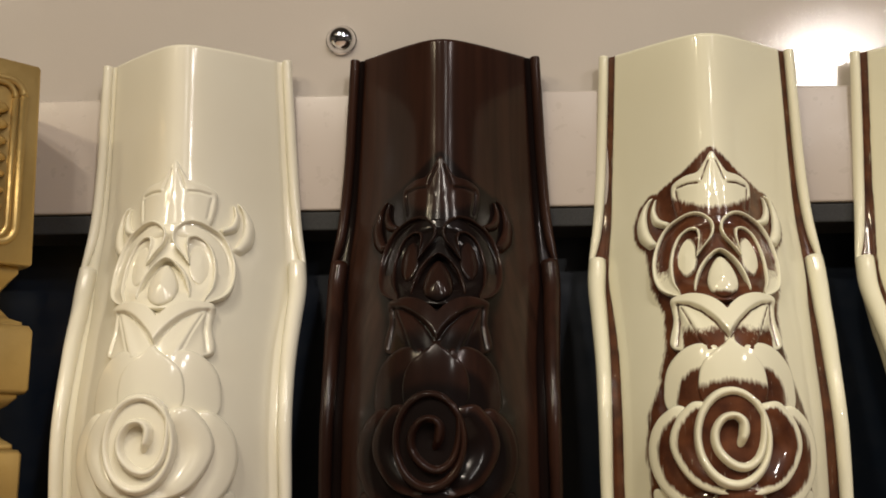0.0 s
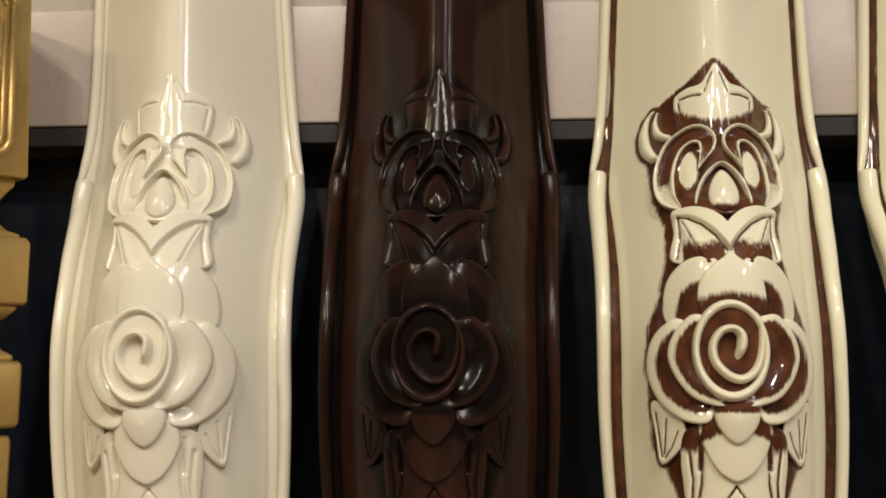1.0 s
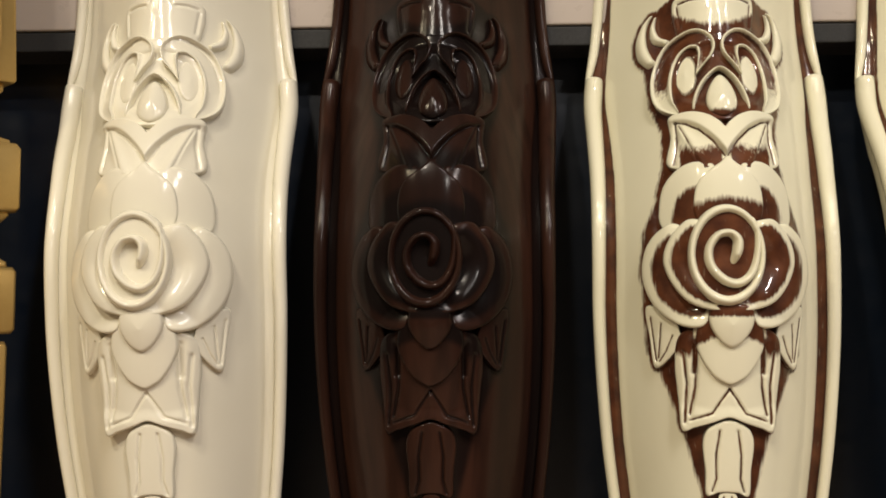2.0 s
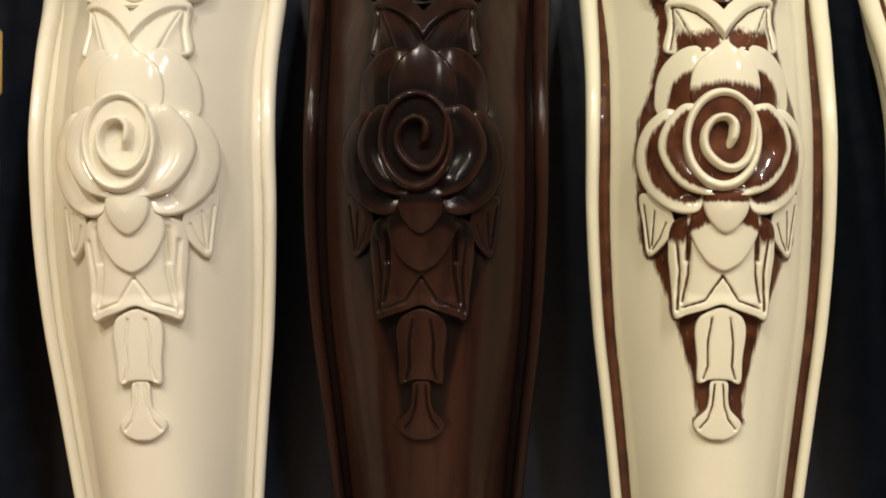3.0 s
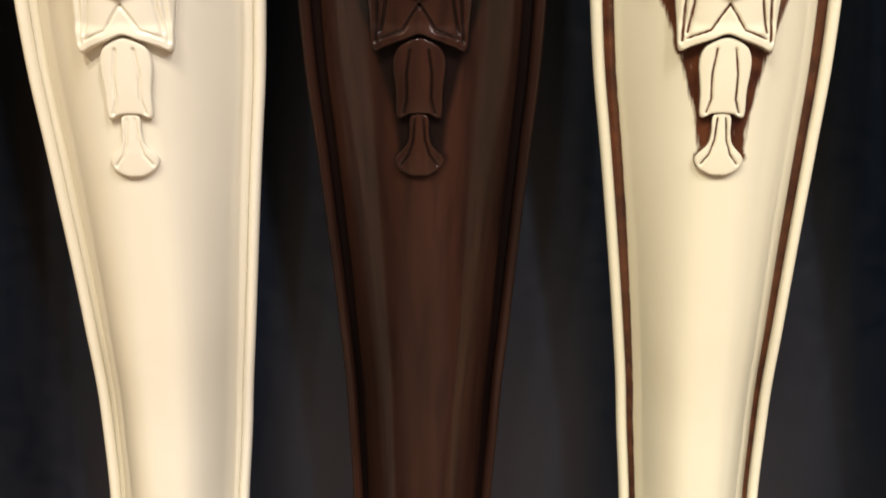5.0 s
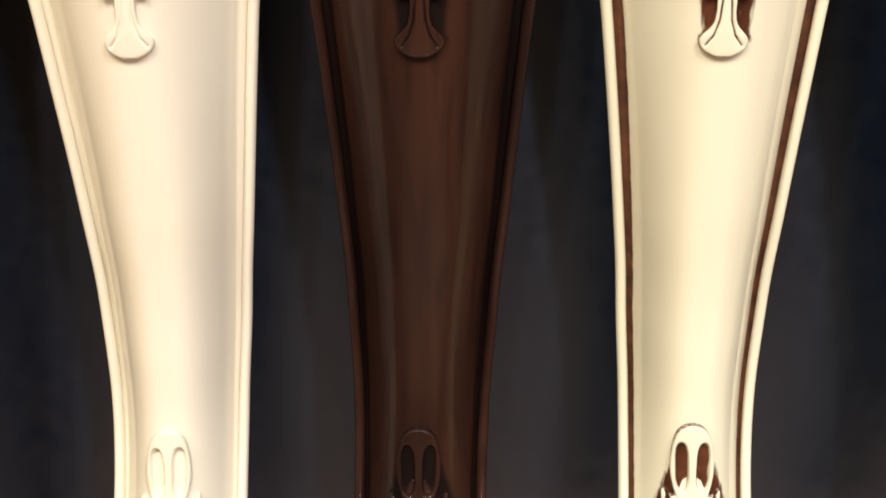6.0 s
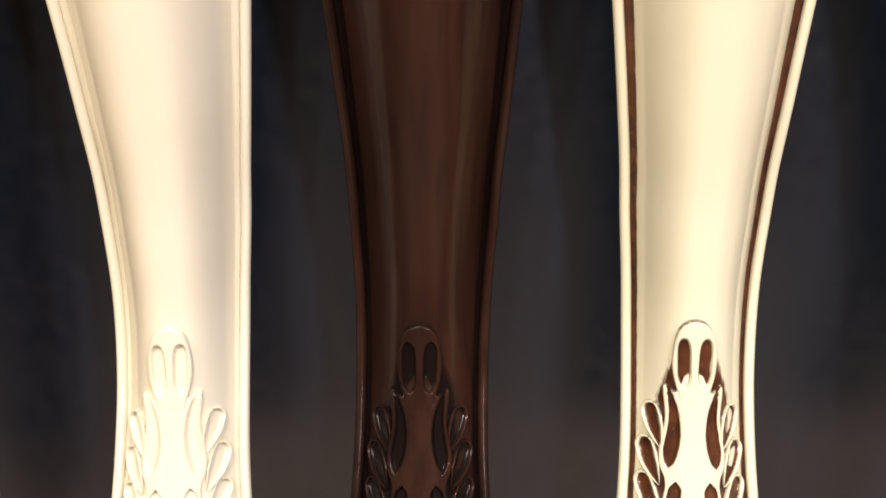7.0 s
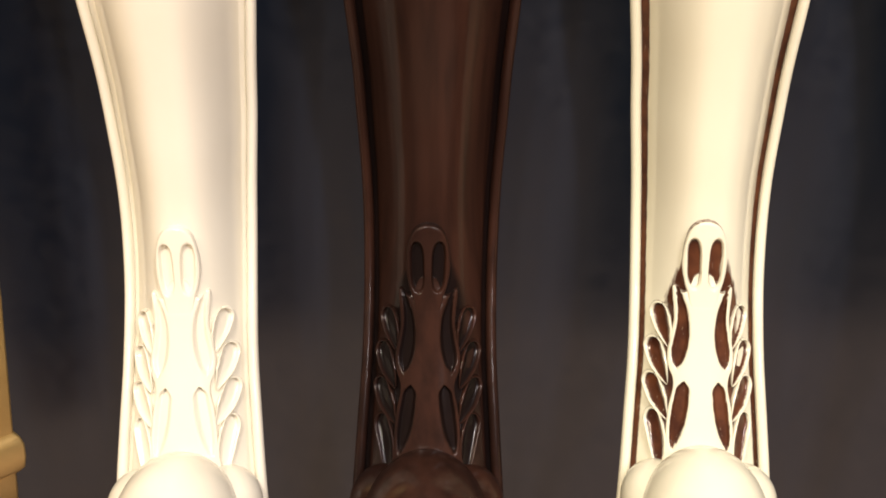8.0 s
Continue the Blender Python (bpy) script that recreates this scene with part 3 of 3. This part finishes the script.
def carved_leg(material, label):
    leg = tagged(new("carved_leg"), label, "furniture leg", "carved legs on the display")
    carving(leg)
    part("body", leg_body(), material, leg)
    for s in (-1, 1):
        part("upper_rail", rail(s, NOTCH - 0.001, TOP, upper_bead, 0.0015), material, leg)
        part("lower_rail", rail(s, -0.03, NOTCH + 0.002, lower_bead, 0.0005), material, leg)
        part("side_lobe", ball(s * 0.0230, -0.128, -0.006, 0.0180, 0.022, 0.0195), material, leg)
    part("foot_ball", ball(0, -0.148, -0.008, 0.033, 0.040, 0.040), material, leg)
    return leg


def recolour(leg, material):
    for o in leg.children_recursive:
        o.material_slots[0].link = "OBJECT"
        o.material_slots[0].material = material


def place(x, yaw, lean):
    return Matrix.Translation((x - lean * 0.35, 0, 0)) @ pose(0, 0, 0, 0, math.degrees(math.atan(lean)), yaw)


first = carved_leg(CREAM, "cream lacquered carved cabriole leg with brown glaze in the carving")
first.matrix_basis = place(0.1540, -4.69, 0.0141)
pearl = copy_thing(first, place(-0.1445, 1.39, -0.0206))
recolour(pearl, PEARL)
tagged(pearl, "pearl white lacquered carved cabriole leg standing on the display")
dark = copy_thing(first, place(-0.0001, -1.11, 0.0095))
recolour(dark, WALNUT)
tagged(dark, "dark walnut stained carved cabriole leg standing on the display")
fourth = copy_thing(first, place(0.3155, -1.36, -0.0074))

# ---- the display wall and the room round it ----
def structure(name, bm, material, label="", smooth=False):
    return tagged(link(name, bm, material, None, label, smooth), label, "", "", "structure")


structure("wall_display", box(-2.2, 2.2, 0.045, 0.16, FLOOR, CEIL), WALL, "dark taupe painted wall behind the display")
structure("backdrop_panel", box(-1.2, 1.2, 0.030, 0.043, FLOOR, 0.612), NAVY, "dark navy laminate panel behind the legs")
structure("header_board", box(-1.2, 1.2, 0.003, 0.043, 0.690, 1.25), WHITE_PLATE, "glossy white upper board of the display")
structure("header_ledge", box(-1.2, 1.2, -0.004, 0.0428, 0.6215, 0.6957, 0.0016, 3), WHITE_BOARD, "white painted ledge under the glossy board", True)
structure("trim", box(-1.2, 1.2, -0.0035, 0.043, 0.609, 0.6205, 0.001), STRIP, "dark grey trim strip under the white board")
structure("floor", box(-2.2, 2.2, -3.6, 0.16, FLOOR - 0.1, FLOOR), FLOORING, "beige tiled floor")
structure("ceiling", box(-2.2, 2.2, -3.6, 0.16, CEIL, CEIL + 0.1), CEILING, "grey painted ceiling")
structure("wall_left", box(-2.3, -2.2, -3.6, 0.16, FLOOR, CEIL), WALL, "dark taupe painted side wall")
structure("wall_right", box(2.2, 2.3, -3.6, 0.16, FLOOR, CEIL), WALL, "dark taupe painted side wall")
structure("wall_back", box(-2.2, 2.2, -3.7, -3.6, FLOOR, CEIL), WALL, "dark taupe painted rear wall")


def downlight(x, y, size, colour):
    thing = tagged(new("ceiling_lamp"), "round recessed ceiling lamp with a bright diffuser", "lamp", "ceiling lamps")
    thing.matrix_basis = pose(x, y, CEIL)
    bm = bmesh.new()
    bmesh.ops.create_cone(bm, cap_ends=True, segments=40, radius1=size / 2 + 0.015, radius2=size / 2 + 0.02, depth=0.02, matrix=Matrix.Translation((0, 0, -0.010)))
    part("lamp_ring", bm, CHROME, thing)
    bm = bmesh.new()
    bmesh.ops.create_cone(bm, cap_ends=True, segments=40, radius1=size / 2, radius2=size / 2, depth=0.006, matrix=Matrix.Translation((0, 0, -0.0235)))
    part("diffuser", bm, glowing(colour, 3.0), thing)


for x, y, size, watts, colour in LAMPS:
    downlight(x, y, size, colour)


# ---- fittings and the gilded leg ----
def dome_cap(r, y, n=40):
    """A turned chrome cap: a flat collar and a low dome, its axis towards the room."""
    rows = []
    for rad, out in ((r * 0.80, 0.0), (r * 1.0, 0.0), (r * 1.02, 0.0012), (r * 1.0, 0.0022), (r * 0.97, 0.0026), (r * 0.94, 0.0034), (r * 0.84, 0.0056), (r * 0.66, 0.0076), (r * 0.42, 0.0090), (r * 0.18, 0.0096), (r * 0.02, 0.0097)):
        rows.append([(rad * math.cos(a), y - out, rad * math.sin(a)) for a in np.linspace(0, 2 * math.pi, n, endpoint=False)])
    return grid_mesh(rows)


cap = tagged(new("standoff_cap"), "round polished chrome screw cap on the white plate", "screw cap")
cap.matrix_basis = pose(-0.0632, 0.003, 0.7345)
part("dome", dome_cap(0.0093, 0.0), CHROME, cap)
part("collar", grid_mesh([[(r * math.cos(a), y, r * math.sin(a)) for a in np.linspace(0, 2 * math.pi, 32, endpoint=False)] for r, y in ((0.0099, 0.0), (0.0101, -0.0008), (0.0097, -0.0015))]), CHROME, cap)


gilded = tagged(new("gilded_leg"), "square gilded table leg with a framed carved panel and stepped collars", "furniture leg")
gilded.matrix_basis = Matrix.Translation((-0.2850, -0.060, 0)) @ pose(0, 0, 0, 0, 0, 45)


def squares(profile, round_by=0.002, n=5):
    """Stacked rounded squares: (height, half diagonal) upwards."""
    rows = []
    for z, d in profile:
        w, row = d / math.sqrt(2), []
        for cx, cy, a0 in ((1, 1, 0), (-1, 1, 90), (-1, -1, 180), (1, -1, 270)):
            for a in np.linspace(a0, a0 + 90, n):
                row.append((cx * (w - round_by) + round_by * math.cos(radians(a)), cy * (w - round_by) + round_by * math.sin(radians(a)), z))
        rows.append(row)
    return grid_mesh(rows)


part("shaft", squares([(-0.075, 0.031), (0.0, 0.0365), (0.086, 0.0425), (0.25, 0.0485), (0.41, 0.0535), (0.434, 0.0540), (0.437, 0.0525)]), GOLD, gilded)
for name, prof in (("block", [(0.441, 0.0560), (0.4435, 0.0580), (0.4745, 0.0585), (0.477, 0.0565)]), ("block", [(0.507, 0.0580), (0.5095, 0.0600), (0.5415, 0.0602), (0.5445, 0.0580)]),
                   ("collar", [(0.434, 0.0460), (0.443, 0.0470)]), ("collar", [(0.476, 0.0535), (0.480, 0.0530), (0.483, 0.0470), (0.490, 0.0400), (0.497, 0.0415), (0.501, 0.0490), (0.505, 0.0540), (0.508, 0.0540)]),
                   ("collar", [(0.543, 0.0540), (0.5465, 0.0540), (0.549, 0.0465), (0.556, 0.0390), (0.564, 0.0405), (0.570, 0.0460), (0.574, 0.0500), (0.579, 0.0500)]),
                   ("collar_ring", [(-0.026, 0.0370), (-0.023, 0.0405), (-0.016, 0.0420), (-0.008, 0.0420), (-0.003, 0.0400), (0.0, 0.0365)]),
                   ("panel_block", [(0.578, 0.0560), (0.5795, 0.0572), (0.6945, 0.0550), (0.696, 0.0540)])):
    part(name, squares(prof), GOLD, gilded)
FACE = -0.0400
loop = []
for cx, cz, a0 in ((1, 1, 0), (-1, 1, 90), (-1, -1, 180), (1, -1, 270)):
    for a in np.linspace(a0, a0 + 90, 8):
        loop.append((cx * 0.020 + 0.009 * math.cos(radians(a)), 0.637 + cz * 0.038 + 0.009 * math.sin(radians(a))))
for turn in (0, -90):
    spin = Matrix.Rotation(radians(turn), 4, "Z")
    for grow, r in ((1.0, 0.0024), (0.84, 0.0018)):
        pts = [spin @ Vector((x * grow, FACE, 0.637 + (z - 0.637) * (grow * 0.3 + 0.7))) for x, z in loop]
        bm = tube(pts + [pts[0]], [r] * (len(pts) + 1), 10)
        part("panel_moulding", bm, GOLD, gilded)
    for k in range(7):
        for side in (-1, 1):
            z0 = 0.603 + 0.0095 * k
            pts = [spin @ Vector((side * u * 0.021, FACE - 0.0035 * math.sin(math.pi * u), z0 + 0.012 * u - 0.006 * u * u)) for u in np.linspace(0.03, 0.98, 8)]
            part("acanthus_leaf", tube(pts, [0.0014, 0.0030, 0.0042, 0.0046, 0.0044, 0.0038, 0.0027, 0.0010], 8), GOLD, gilded)
